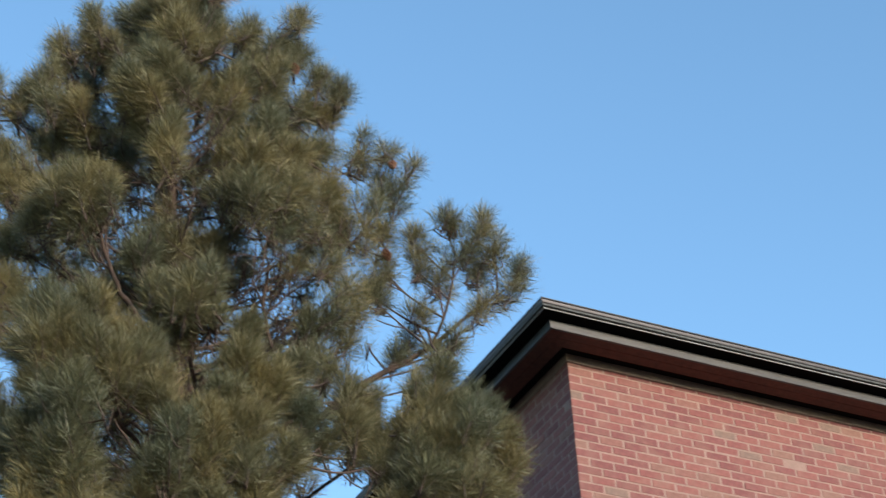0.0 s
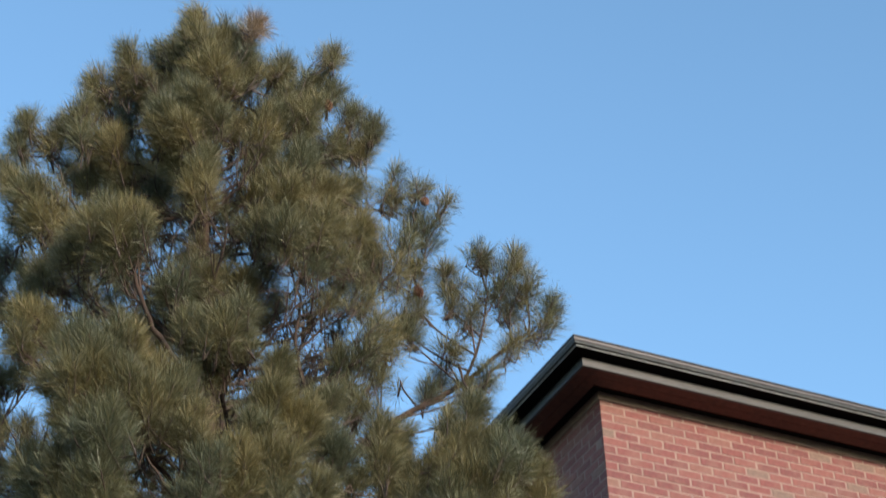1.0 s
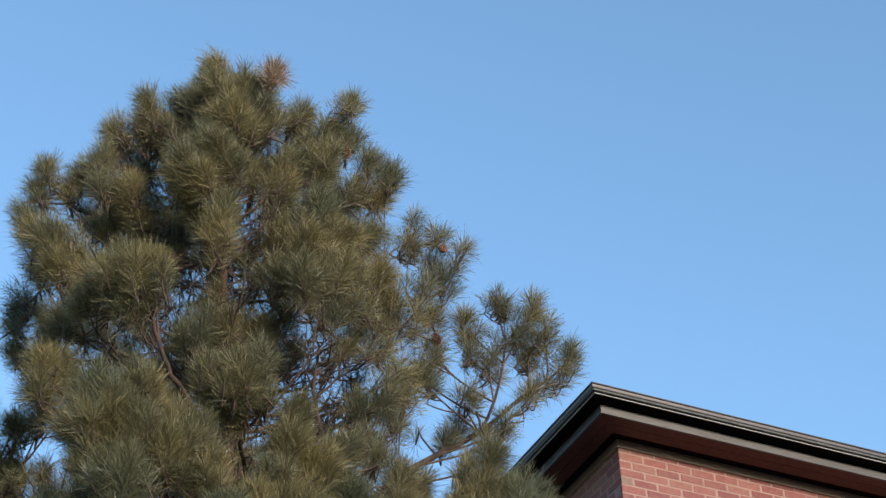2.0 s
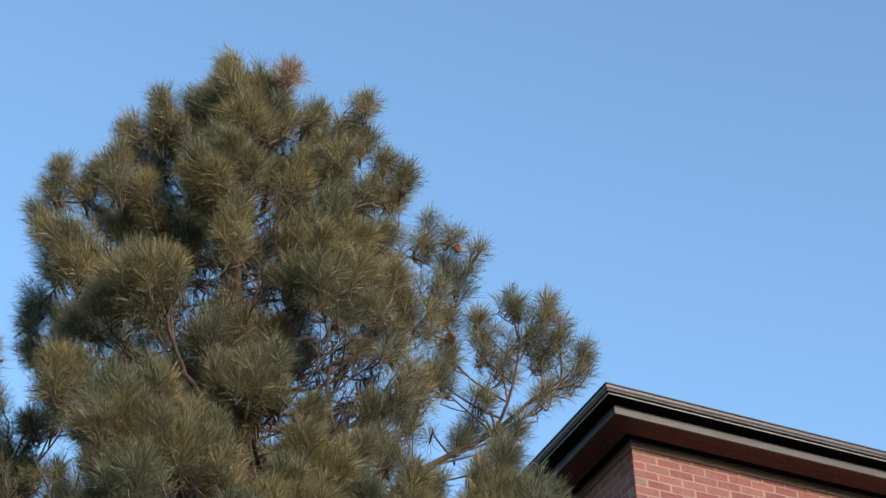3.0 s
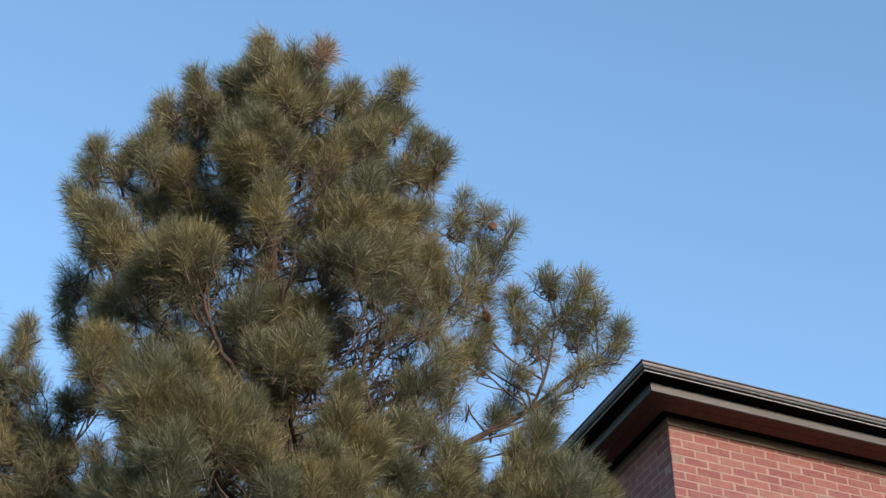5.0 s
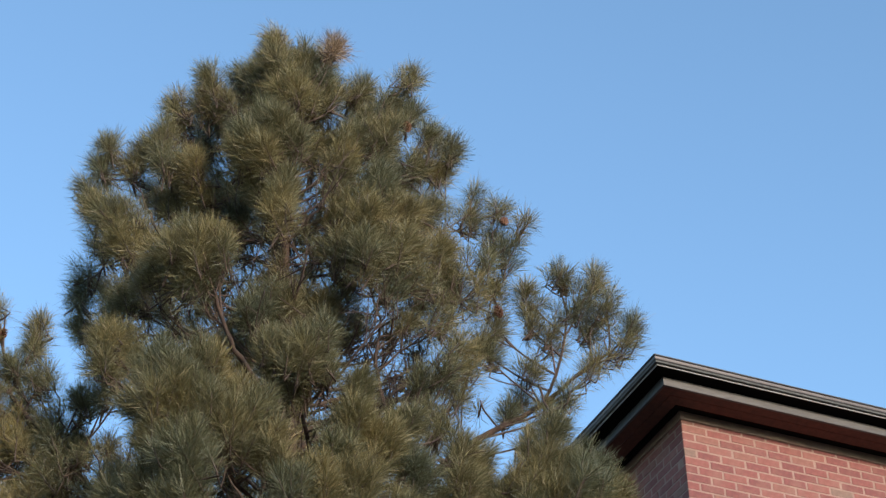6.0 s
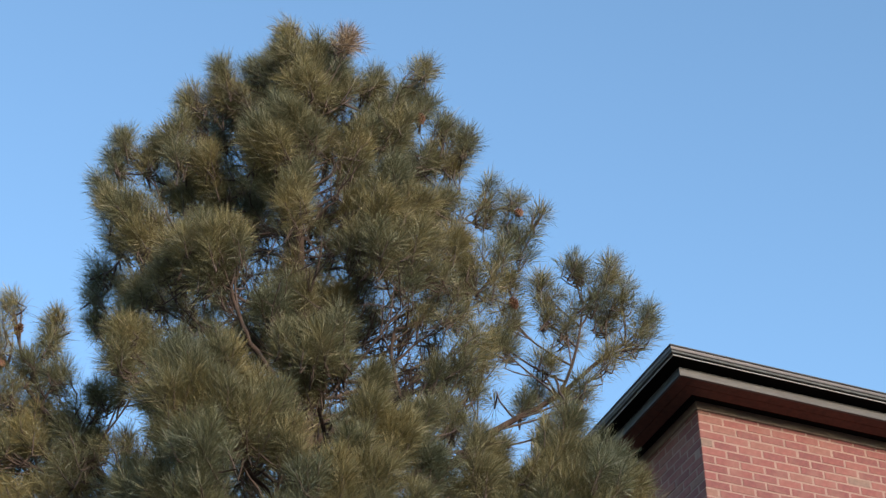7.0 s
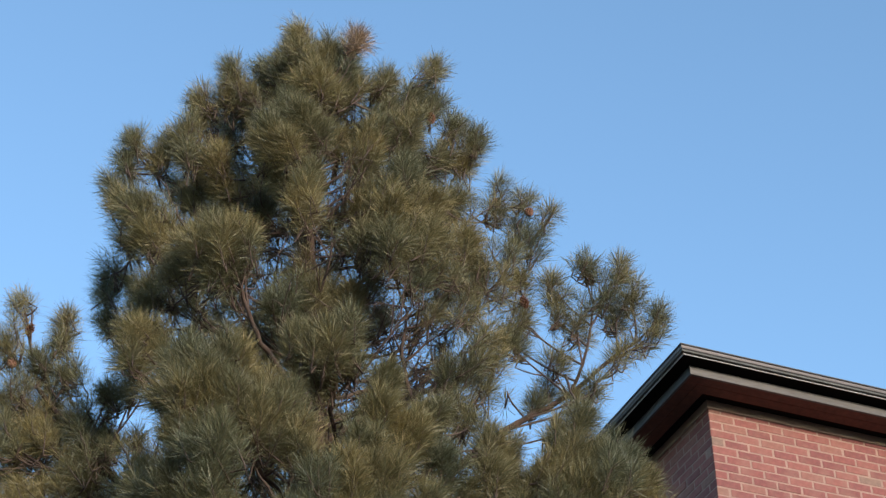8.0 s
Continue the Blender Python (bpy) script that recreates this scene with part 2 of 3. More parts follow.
def tube_arrays(points, radii, sides):
    """Vertices and quads of a round tapered tube along points."""
    points = np.asarray(points, dtype=float)
    tang = np.gradient(points, axis=0)
    tang /= np.linalg.norm(tang, axis=1)[:, None] + 1e-9
    ref = np.array([0.31, 0.17, 0.93]) if abs(tang[0][2]) < 0.8 else np.array([0.95, 0.2, 0.1])
    s = np.cross(tang, ref)
    s /= np.linalg.norm(s, axis=1)[:, None] + 1e-9
    u = np.cross(s, tang)
    ang = np.arange(sides) * math.tau / sides
    v = points[:, None, :] + np.asarray(radii)[:, None, None] * (np.cos(ang)[None, :, None] * s[:, None, :] + np.sin(ang)[None, :, None] * u[:, None, :])
    n = len(points)
    i, j = np.meshgrid(np.arange(n - 1), np.arange(sides), indexing="ij")
    a, b = i * sides + j, i * sides + (j + 1) % sides
    quads = np.stack([a, b, b + sides, a + sides], axis=-1).reshape(-1, 4)
    return v.reshape(-1, 3), quads


def tubes_mesh(name, tubes):
    vs, qs, n = [], [], 0
    for v, q in tubes:
        vs.append(v)
        qs.append(q + n)
        n += len(v)
    q = np.concatenate(qs)
    me = raw_mesh(name, np.concatenate(vs), q.ravel(), np.arange(len(q)) * 4)
    me.polygons.foreach_set("use_smooth", np.ones(len(q), dtype=bool))
    return me


def bezier(a, b, c, n):
    t = np.linspace(0, 1, n)[:, None]
    return (1 - t) ** 2 * a + 2 * t * (1 - t) * b + t ** 2 * c


def unit(v):
    return v / (np.linalg.norm(v) + 1e-9)


def needles_on(path, count, length, out):
    """Needles along a shoot; they spread wide at its foot and point ahead at its end, and the side ones droop a little."""
    n = len(path)
    k = rng.beta(1.9, 1.0, count)
    pos = k * (n - 1)
    i = np.minimum(pos.astype(int), n - 2)
    w = (pos - i)[:, None]
    base = path[i] * (1 - w) + path[i + 1] * w
    axis = path[i + 1] - path[i]
    axis /= np.linalg.norm(axis, axis=1)[:, None] + 1e-9
    rnd = rng.normal(size=(count, 3))
    side = rnd - (rnd * axis).sum(1)[:, None] * axis
    side /= np.linalg.norm(side, axis=1)[:, None] + 1e-9
    spread = np.radians(np.clip(rng.normal(76 - 32 * k, 20), 5, 110))[:, None]
    way = np.cos(spread) * axis + np.sin(spread) * side
    long = (length * rng.uniform(0.7, 1.1, count))[:, None]
    bend = long * (axis * 0.10 + np.array([0, 0, -0.09]) * np.sin(spread) + 0.035 * rng.normal(size=(count, 3)))
    flat = np.cross(way, rng.normal(size=(count, 3)))
    flat /= np.linalg.norm(flat, axis=1)[:, None] + 1e-9
    half = (rng.uniform(0.0010, 0.0015, count))[:, None] * flat
    mid, tip = base + way * long * 0.5 - bend * 0.2, base + way * long + bend
    out.append(np.stack([base, mid + half, tip, mid - half], axis=1))


def needles_mesh(name, chunks):
    v = np.concatenate(chunks)
    n = len(v)
    return raw_mesh(name, v.reshape(-1, 3), np.arange(n * 4), np.arange(n) * 4)


# gaps in the crown that stay open: to the side, height, radius
GAPS = [
    (-0.31, 8.23, 0.085), (0.04, 8.95, 0.06), (0.06, 8.77, 0.055), (-0.87, 8.92, 0.038), (-0.8, 8.56, 0.03), (-0.91, 7.13, 0.06),
    (-0.85, 7.0, 0.038), (-1.06, 7.17, 0.053), (-0.48, 9.19, 0.038), (-0.45, 8.95, 0.038), (0.43, 7.88, 0.038), (0.49, 7.57, 0.03),
    (0.56, 7.39, 0.053), (0.16, 7.39, 0.038), (0.15, 7.12, 0.03), (0.18, 9.42, 0.075), (-0.39, 7.86, 0.038),
    (-0.77, 7.85, 0.03), (0.25, 8.16, 0.03), (1.15, 7.0, 0.068), (-0.34, 6.74, 0.053), (0.77, 6.49, 0.075), (-1.04, 6.86, 0.038),
    (-0.71, 7.86, 0.022), (0.7, 7.04, 0.022), (0.86, 7.91, 0.022), (0.31, 8.29, 0.022), (0.76, 8.26, 0.022), (0.3, 7.52, 0.022),
    (0.49, 7.78, 0.03), (0.0, 6.74, 0.03), (-1.26, 7.56, 0.05), (1.06, 7.41, 0.038), (0.96, 7.23, 0.022), (0.46, 6.75, 0.022),
    (0.09, 6.71, 0.022), (0.97, 8.86, 0.022), (-0.67, 9.24, 0.022), (-0.0, 8.36, 0.073), (-0.41, 7.87, 0.053), (-0.23, 8.41, 0.046),
]


def in_gap(tip, margin=0.0):
    """Whether a point stands before or behind one of the gaps, for one who looks up from the lawn."""
    k = 9.0 / (9.0 + tip[1])
    x, z = tip[0] * k, 1.65 + (tip[2] - 1.65) * k
    return any(math.hypot(x - gx, (z - gz) * 0.85) < r + margin for gx, gz, r in GAPS)


FEET = []                                # where shoots begin
GROWN = []                               # middles of the limbs that stand already


def bough(root, tip, size, thick=0.011, dry=False, density=1.0, lift=0.25, full=1.0, open_gaps=True, shoots=1.0):
    """A limb from root that bends up to a spray of shoots of about that radius round tip; its needles are a part of it."""
    root, tip = np.asarray(root, dtype=float), np.asarray(tip, dtype=float)
    reach = np.linalg.norm(tip - root)
    knee = root * 0.4 + tip * 0.6 + np.array([0, 0, -lift * reach]) + rng.normal(size=3) * 0.04 * reach
    line = bezier(root, knee, tip, 12)
    wave = np.sin(np.linspace(0, rng.uniform(4, 9), 12) + rng.uniform(0, 6))
    line[1:] += (wave[1:, None] - wave[:1]) * unit(rng.normal(size=3)) * 0.016 * reach * np.linspace(0, 1, 11)[:, None] ** 0.5
    tip = line[-1]
    thick = thick * (0.6 + 0.4 * reach)
    tubes = [tube_arrays(line, np.linspace(thick, 0.0045, 12), 7)]
    chunks = []
    count = max(4, int(round((6 + 760 * size * size) * density)))
    stretch = np.array([rng.uniform(0.85, 1.2), rng.uniform(0.85, 1.2), rng.uniform(0.85, 1.15)])
    out_way = unit(np.array([tip[0], tip[1], 0]) + 1e-4)
    for s in range(count):
        # where the shoot ends, within the spray
        q = unit(rng.normal(size=3) + np.array([0, 0, 0.55]) + 0.35 * out_way) * rng.uniform(0.35, 1.05)
        if s < 2:
            q = np.array([*(0.4 * rng.normal(size=2)), rng.uniform(0.9, 1.3)])
        end = tip + q * size * stretch
        grow = unit(np.array([0, 0, 0.95]) + 0.42 * out_way + 0.46 * q + 0.30 * rng.normal(size=3))
        long = shoots * (rng.uniform(0.10, 0.16) if s % 2 else rng.uniform(0.15, 0.25))
        foot = end - grow * long
        if open_gaps and (in_gap(end, 0.015) or in_gap((foot + end) / 2, 0.01)):
            continue
        FEET.append(foot)
        k = int(np.clip(11 - rng.exponential(2.0), 5, 11))
        near = line[k]
        twig = bezier(near, (near + foot) / 2 + np.array([0, 0, -0.02]), foot, 4)
        shoot = bezier(foot, (foot + end) / 2 - np.array([0, 0, 0.012]), end, 6)
        path = np.concatenate([twig[:-1], shoot])
        tubes.append(tube_arrays(path, np.linspace(0.0055, 0.003, len(path)), 4))
        needles_on(shoot, int(full * (78 + 330 * long + rng.integers(0, 26))), rng.uniform(0.10, 0.14), chunks)
    if not chunks:
        return None
    GROWN.append(line[3:10])
    limb = part("limb", tubes_mesh("limb", tubes), TWIG if thick < 0.02 else BARK, tree)
    part("needles", needles_mesh("needles", chunks), DRY_NEEDLE if dry else NEEDLE, limb, "dry tan needles" if dry else "")
    return limb


def cone_mesh():
    """A small open cone of overlapping scales."""
    bm = bmesh.new()
    for r in range(6):
        z, rad = -0.024 + r * 0.0095, 0.020 * math.sin(0.55 + r * 0.42)
        for a in range(8):
            ang = (a + 0.5 * (r % 2)) * math.tau / 8
            c, s = math.cos(ang), math.sin(ang)
            p = [(0.3 * rad * c, 0.3 * rad * s, z - 0.003), (rad * c - 0.006 * s, rad * s + 0.006 * c, z + 0.002),
                 (1.15 * rad * c, 1.15 * rad * s, z + 0.010), (rad * c + 0.006 * s, rad * s - 0.006 * c, z + 0.002), (0.4 * rad * c, 0.4 * rad * s, z + 0.006)]
            v = [bm.verts.new(x) for x in p]
            for f in ((0, 1, 2, 3), (4, 2, 1), (4, 3, 2), (0, 4, 1), (0, 3, 4)):
                bm.faces.new([v[i] for i in f])
    return bm


# trunk and the two long limbs
zs = np.linspace(0, TOP, 46)
part("trunk", tubes_mesh("trunk", [tube_arrays([trunk_at(z) for z in zs], [trunk_radius(z) * (1 + 0.05 * math.sin(9 * z)) for z in zs], 16)]), BARK, tree, "rough red-brown bark")
reach_line = np.concatenate([bezier(trunk_at(6.0), np.array([0.55, 0.0, 6.75]), np.array([1.04, 0.0, 7.13]), 8)[:-1],
                             bezier(np.array([1.04, 0.0, 7.13]), np.array([1.42, 0.0, 7.46]), np.array([1.82, 0.0, 7.74]), 8)])
reach_line[1:, 0] += 0.022 * np.sin(np.linspace(0.5, 11, len(reach_line) - 1))
reach_line[1:, 2] += 0.018 * np.sin(np.linspace(2.5, 15, len(reach_line) - 1))
spread_line = bezier(trunk_at(5.9), np.array([-0.95, 0.0, 6.55]), np.array([-1.55, 0.1, 7.42]), 14)
fork_line = bezier(reach_line[10], np.array([1.52, 0.0, 7.60]), np.array([1.57, 0.0, 8.02]), 6)
part("limb", tubes_mesh("limb", [tube_arrays(reach_line, np.linspace(0.029, 0.008, len(reach_line)), 9), tube_arrays(fork_line, np.linspace(0.011, 0.006, 6), 7)]), BARK, tree, "long bare limb that bends upwards")
part("limb", tubes_mesh("limb", [tube_arrays(spread_line, np.linspace(0.042, 0.012, 14), 9)]), BARK, tree, "long bare limb that bends upwards")

# stout limbs inside the crown: radius at the foot and the end, and the bends between
STOUT = [
    (0.022, 0.009, [(-0.13, -0.10, 7.32), (-0.29, -0.40, 7.37), (-0.38, -0.55, 7.49), (-0.43, -0.60, 7.67)]),
    (0.016, 0.01, [(-0.04, -0.10, 7.96), (-0.07, -0.12, 8.15), (-0.09, -0.12, 8.43), (-0.06, -0.05, 8.76)]),
    (0.017, 0.009, [(0.14, -0.20, 6.70), (0.10, -0.35, 6.89), (0.04, -0.60, 6.97), (0.01, -0.75, 7.08)]),
    (0.016, 0.007, [(0.58, -0.10, 6.98), (0.49, -0.15, 7.30), (0.45, -0.20, 7.53), (0.48, -0.20, 7.79)]),
    (0.008, 0.004, [(0.47, -0.16, 7.44), (0.44, -0.18, 7.54), (0.39, -0.20, 7.66)]),
    (0.008, 0.004, [(0.47, -0.17, 7.47), (0.57, -0.18, 7.56), (0.73, -0.20, 7.71)]),
    (0.015, 0.008, [(0.27, -0.05, 7.20), (0.42, -0.10, 7.23), (0.58, -0.15, 7.27), (0.74, -0.20, 7.38)]),
    (0.018, 0.008, [(-0.00, -0.40, 6.23), (-0.16, -0.70, 6.31), (-0.27, -0.90, 6.35), (-0.36, -1.00, 6.45)]),
    (0.009, 0.004, [(-0.16, -0.70, 6.31), (-0.11, -0.70, 6.40), (-0.09, -0.75, 6.49)]),
    (0.009, 0.004, [(-0.72, -0.30, 8.17), (-0.82, -0.20, 8.39), (-0.90, -0.05, 8.66), (-0.96, 0.05, 8.89)]),
    (0.008, 0.004, [(1.38, 0.00, 7.52), (1.39, -0.10, 7.32), (1.43, -0.35, 7.04), (1.37, -0.50, 6.83)]),
    (0.011, 0.005, [(0.99, -0.30, 6.50), (1.08, -0.40, 6.61), (1.13, -0.45, 6.70), (1.29, -0.60, 6.66)]),
    (0.009, 0.004, [(-0.07, -0.12, 8.15), (-0.16, -0.10, 8.19), (-0.26, -0.05, 8.31)]),
]

for r0, r1, bends in STOUT:
    bends = [np.array(p) for p in bends]
    if r0 > 0.0095:
        bends.insert(0, trunk_at(bends[0][2] - 0.55 * math.hypot(bends[0][0], bends[0][1]) - 0.05))
    elbows = [bends[0]] + [(p + q) / 2 for p, q in zip(bends[1:-1], bends[2:-1])] + [bends[-1]]
    line = np.concatenate([bezier(p, m, q, 5)[:-1] for p, m, q in zip(elbows, bends[1:-1], elbows[1:])] + [bends[-1][None]])
    line[1:-1] += rng.normal(size=(len(line) - 2, 3)) * 0.005
    part("limb", tubes_mesh("limb", [tube_arrays(line, np.linspace(r0, r1, len(line)), 8)]), BARK, tree, "bare red-brown limb")
    GROWN.append(line[len(line) // 2:])

# sprays of the crown: to the side, away, height, radius
PEAK = [
    (-0.19, 0.00, 10.03, 0.08), (-0.17, -0.10, 9.70, 0.13), (-0.02, 0.00, 9.85, 0.07), (-0.06, -0.15, 9.46, 0.13),
    (0.13, 0.05, 9.68, 0.06), (-0.59, 0.00, 9.71, 0.06), (-0.41, 0.10, 9.80, 0.05), (-0.61, 0.10, 9.56, 0.07),
    (-0.78, 0.10, 9.58, 0.05), (-0.76, 0.25, 9.50, 0.07), (-0.45, 0.35, 9.63, 0.05), (-0.34, 0.20, 9.71, 0.05),
    (-0.32, -0.35, 8.95, 0.07), (-0.13, -0.38, 9.01, 0.08), (-0.23, -0.30, 9.15, 0.05), (-0.21, -0.40, 8.80, 0.07), (-0.35, -0.30, 8.86, 0.07), (-0.07, -0.30, 8.96, 0.09), (-0.85, -0.05, 9.17, 0.06),
    (-0.82, -0.10, 8.94, 0.07), (0.04, 0.05, 9.94, 0.05), (-0.28, 0.10, 9.90, 0.05),
]
SHOULDER = [
    (-1.17, 0.05, 9.16, 0.05), (-1.20, 0.10, 9.01, 0.05), (-1.03, 0.10, 9.04, 0.05), (-1.26, 0.10, 8.87, 0.05),
    (-1.18, 0.00, 8.63, 0.07), (-1.03, -0.20, 8.43, 0.11), (-0.62, -0.10, 8.90, 0.09), (-0.57, 0.00, 8.75, 0.09),
    (-0.79, 0.30, 8.97, 0.05), (0.37, 0.05, 9.72, 0.05), (0.67, 0.00, 9.76, 0.05), (0.56, 0.05, 9.58, 0.06),
    (0.67, 0.00, 9.48, 0.07), (0.43, 0.00, 9.44, 0.07), (0.29, -0.10, 9.15, 0.07), (0.49, -0.10, 9.13, 0.08),
    (0.79, 0.00, 9.29, 0.07), (0.93, 0.00, 9.21, 0.05), (0.85, 0.05, 9.08, 0.06), (0.70, 0.00, 9.06, 0.08),
    (-0.96, 0.05, 9.13, 0.05),
]
BREAST = [
    (0.48, -0.30, 8.68, 0.11), (0.25, -0.10, 8.93, 0.07), (-0.08, -0.35, 8.59, 0.09), (-0.12, -0.40, 8.35, 0.08),
    (-0.25, -0.20, 8.71, 0.07), (0.23, -0.20, 8.54, 0.08), (0.38, -0.40, 8.35, 0.11), (0.58, -0.30, 8.47, 0.11),
    (0.77, -0.10, 8.64, 0.06), (-0.60, -0.70, 7.92, 0.07), (-0.44, -0.68, 7.92, 0.07), (-0.51, -0.72, 7.81, 0.08), (-0.67, -0.65, 7.88, 0.09), (-0.40, -0.65, 7.82, 0.09),
    (-0.54, -0.60, 7.76, 0.14), (-0.77, -0.40, 7.88, 0.08), (-0.99, -0.20, 8.22, 0.09), (-1.16, 0.20, 8.51, 0.05),
    (-1.23, 0.35, 8.40, 0.06), (-1.28, 0.40, 8.28, 0.05), (-1.23, 0.40, 8.08, 0.06), (-0.94, -0.10, 7.98, 0.08),
    (-0.97, -0.50, 7.39, 0.08), (-0.99, -0.50, 7.22, 0.07), (-0.83, -0.40, 7.35, 0.07), (-0.76, 0.00, 7.88, 0.08),
]
FLANK = [
    (-0.36, 0.30, 8.78, 0.11), (-0.43, 0.40, 9.12, 0.05), (-0.20, -0.35, 7.73, 0.09), (-0.06, -0.30, 7.81, 0.08),
    (0.13, -0.20, 7.84, 0.08), (-0.33, -0.10, 7.73, 0.05), (0.23, -0.35, 8.14, 0.09), (0.40, -0.50, 8.00, 0.13),
    (0.60, -0.40, 8.12, 0.11), (0.81, -0.20, 8.28, 0.09), (0.26, -0.10, 8.05, 0.07), (0.28, 0.20, 7.98, 0.09),
    (0.53, -0.40, 7.85, 0.07), (0.70, -0.30, 7.96, 0.09), (0.88, -0.10, 8.11, 0.06), (0.82, -0.30, 7.73, 0.09),
    (0.63, -0.20, 7.76, 0.05), (0.70, -0.30, 7.28, 0.07), (0.81, -0.35, 7.36, 0.09), (0.92, -0.25, 7.58, 0.05),
    (0.98, -0.20, 7.45, 0.05), (0.88, -0.20, 7.28, 0.05), (0.74, -0.30, 7.10, 0.05),
]
HEARTH = [
    (-0.09, -0.85, 7.13, 0.07), (0.10, -0.92, 7.13, 0.09), (0.01, -0.95, 7.02, 0.09), (-0.10, -0.80, 7.08, 0.09), (0.16, -0.80, 7.05, 0.07), (0.04, -0.80, 7.00, 0.07),
    (-0.63, -1.10, 6.83, 0.08), (-0.49, -1.05, 6.90, 0.08), (-0.55, -1.15, 6.68, 0.09), (-0.40, -1.00, 6.90, 0.07), (-0.58, -1.10, 6.60, 0.14), (-0.41, -1.10, 6.57, 0.13),
    (-0.72, -1.00, 6.69, 0.07), (-0.26, -0.90, 6.80, 0.07), (-0.17, -0.95, 6.67, 0.09), (-0.30, -1.05, 6.45, 0.11),
    (-0.50, -1.15, 6.29, 0.15), (-0.67, -1.05, 6.41, 0.07), (-0.11, -1.00, 6.45, 0.09), (-0.47, -1.15, 6.09, 0.12),
    (-0.69, -1.00, 6.22, 0.07), (0.34, -0.70, 6.98, 0.07), (0.31, -0.75, 6.74, 0.11), (0.22, -0.80, 6.54, 0.11),
    (0.45, -0.75, 6.61, 0.12), (0.58, -0.60, 6.84, 0.08),
]
SKIRT = [
    (0.36, -0.85, 6.36, 0.12), (0.14, -0.90, 6.32, 0.09), (0.00, -1.00, 6.23, 0.09), (0.62, -0.70, 6.52, 0.09),
    (0.87, -0.50, 6.75, 0.08), (0.80, -0.40, 6.93, 0.05), (0.89, -0.60, 6.52, 0.07), (0.74, -0.60, 6.43, 0.05),
    (-0.46, -1.10, 5.93, 0.12), (-0.62, -1.00, 6.01, 0.09), (-0.05, -1.00, 6.02, 0.10), (0.14, -0.90, 6.11, 0.09),
    (0.34, -0.85, 6.14, 0.11), (0.51, -0.80, 6.21, 0.09), (-0.81, -0.80, 6.21, 0.10), (-0.15, -0.90, 5.96, 0.07),
    (0.14, -0.90, 5.89, 0.10), (0.39, -0.80, 5.95, 0.10), (-0.42, -1.10, 5.73, 0.13), (-0.66, -1.00, 5.81, 0.12),
]
LOW_BOUGH = [
    (0.92, -0.50, 6.43, 0.06), (1.00, -0.45, 6.58, 0.04), (1.08, -0.50, 6.46, 0.05), (0.99, -0.35, 6.78, 0.04),
    (1.35, -0.60, 6.83, 0.05), (1.29, -0.60, 6.66, 0.08), (1.43, -0.60, 6.65, 0.07), (1.57, -0.60, 6.65, 0.05),
    (1.14, -0.60, 6.51, 0.07), (1.29, -0.70, 6.40, 0.11), (1.46, -0.70, 6.41, 0.11), (1.63, -0.60, 6.49, 0.05),
    (1.66, -0.60, 6.33, 0.05), (1.23, -0.70, 6.20, 0.12), (1.46, -0.70, 6.17, 0.12), (1.04, -0.60, 6.32, 0.05),
    (1.25, -0.40, 6.78, 0.05), (1.37, -0.50, 6.39, 0.10), (1.12, -0.60, 6.08, 0.10), (1.37, -0.60, 6.02, 0.12),
    (1.60, -0.60, 6.09, 0.07),
]
RIGHT = [
    (1.04, 0.05, 8.88, 0.07), (0.99, 0.00, 8.61, 0.13), (1.20, 0.00, 8.75, 0.08), (1.33, 0.00, 8.62, 0.07),
    (1.17, 0.05, 8.54, 0.11), (1.08, 0.00, 8.29, 0.14), (1.16, 0.05, 8.17, 0.09), (0.97, -0.10, 8.03, 0.15),
    (1.24, 0.05, 8.40, 0.09),
]
REACH = [
    (1.53, 0.00, 8.20, 0.09), (1.74, 0.00, 8.19, 0.09), (1.62, 0.00, 8.02, 0.13), (1.80, 0.00, 7.99, 0.09),
    (1.36, 0.00, 8.06, 0.09), (1.33, 0.00, 7.91, 0.09), (1.15, 0.00, 7.85, 0.08), (1.07, 0.00, 7.73, 0.09),
    (1.93, 0.00, 7.89, 0.08), (1.84, 0.00, 7.73, 0.11), (1.70, 0.05, 7.84, 0.10), (1.46, 0.00, 7.78, 0.10),
    (1.13, 0.00, 7.62, 0.09), (1.54, -0.05, 7.35, 0.08), (1.31, 0.00, 7.55, 0.08), (1.12, 0.00, 7.02, 0.07),
    (1.70, 0.00, 7.58, 0.07), (1.06, 0.10, 7.43, 0.07), (1.22, 0.00, 7.28, 0.06), (1.31, 0.00, 7.10, 0.06),
    (0.96, 0.10, 7.24, 0.08), (1.43, 0.00, 7.29, 0.06), (1.04, 0.00, 6.86, 0.07), (1.29, 0.10, 7.44, 0.06),
]
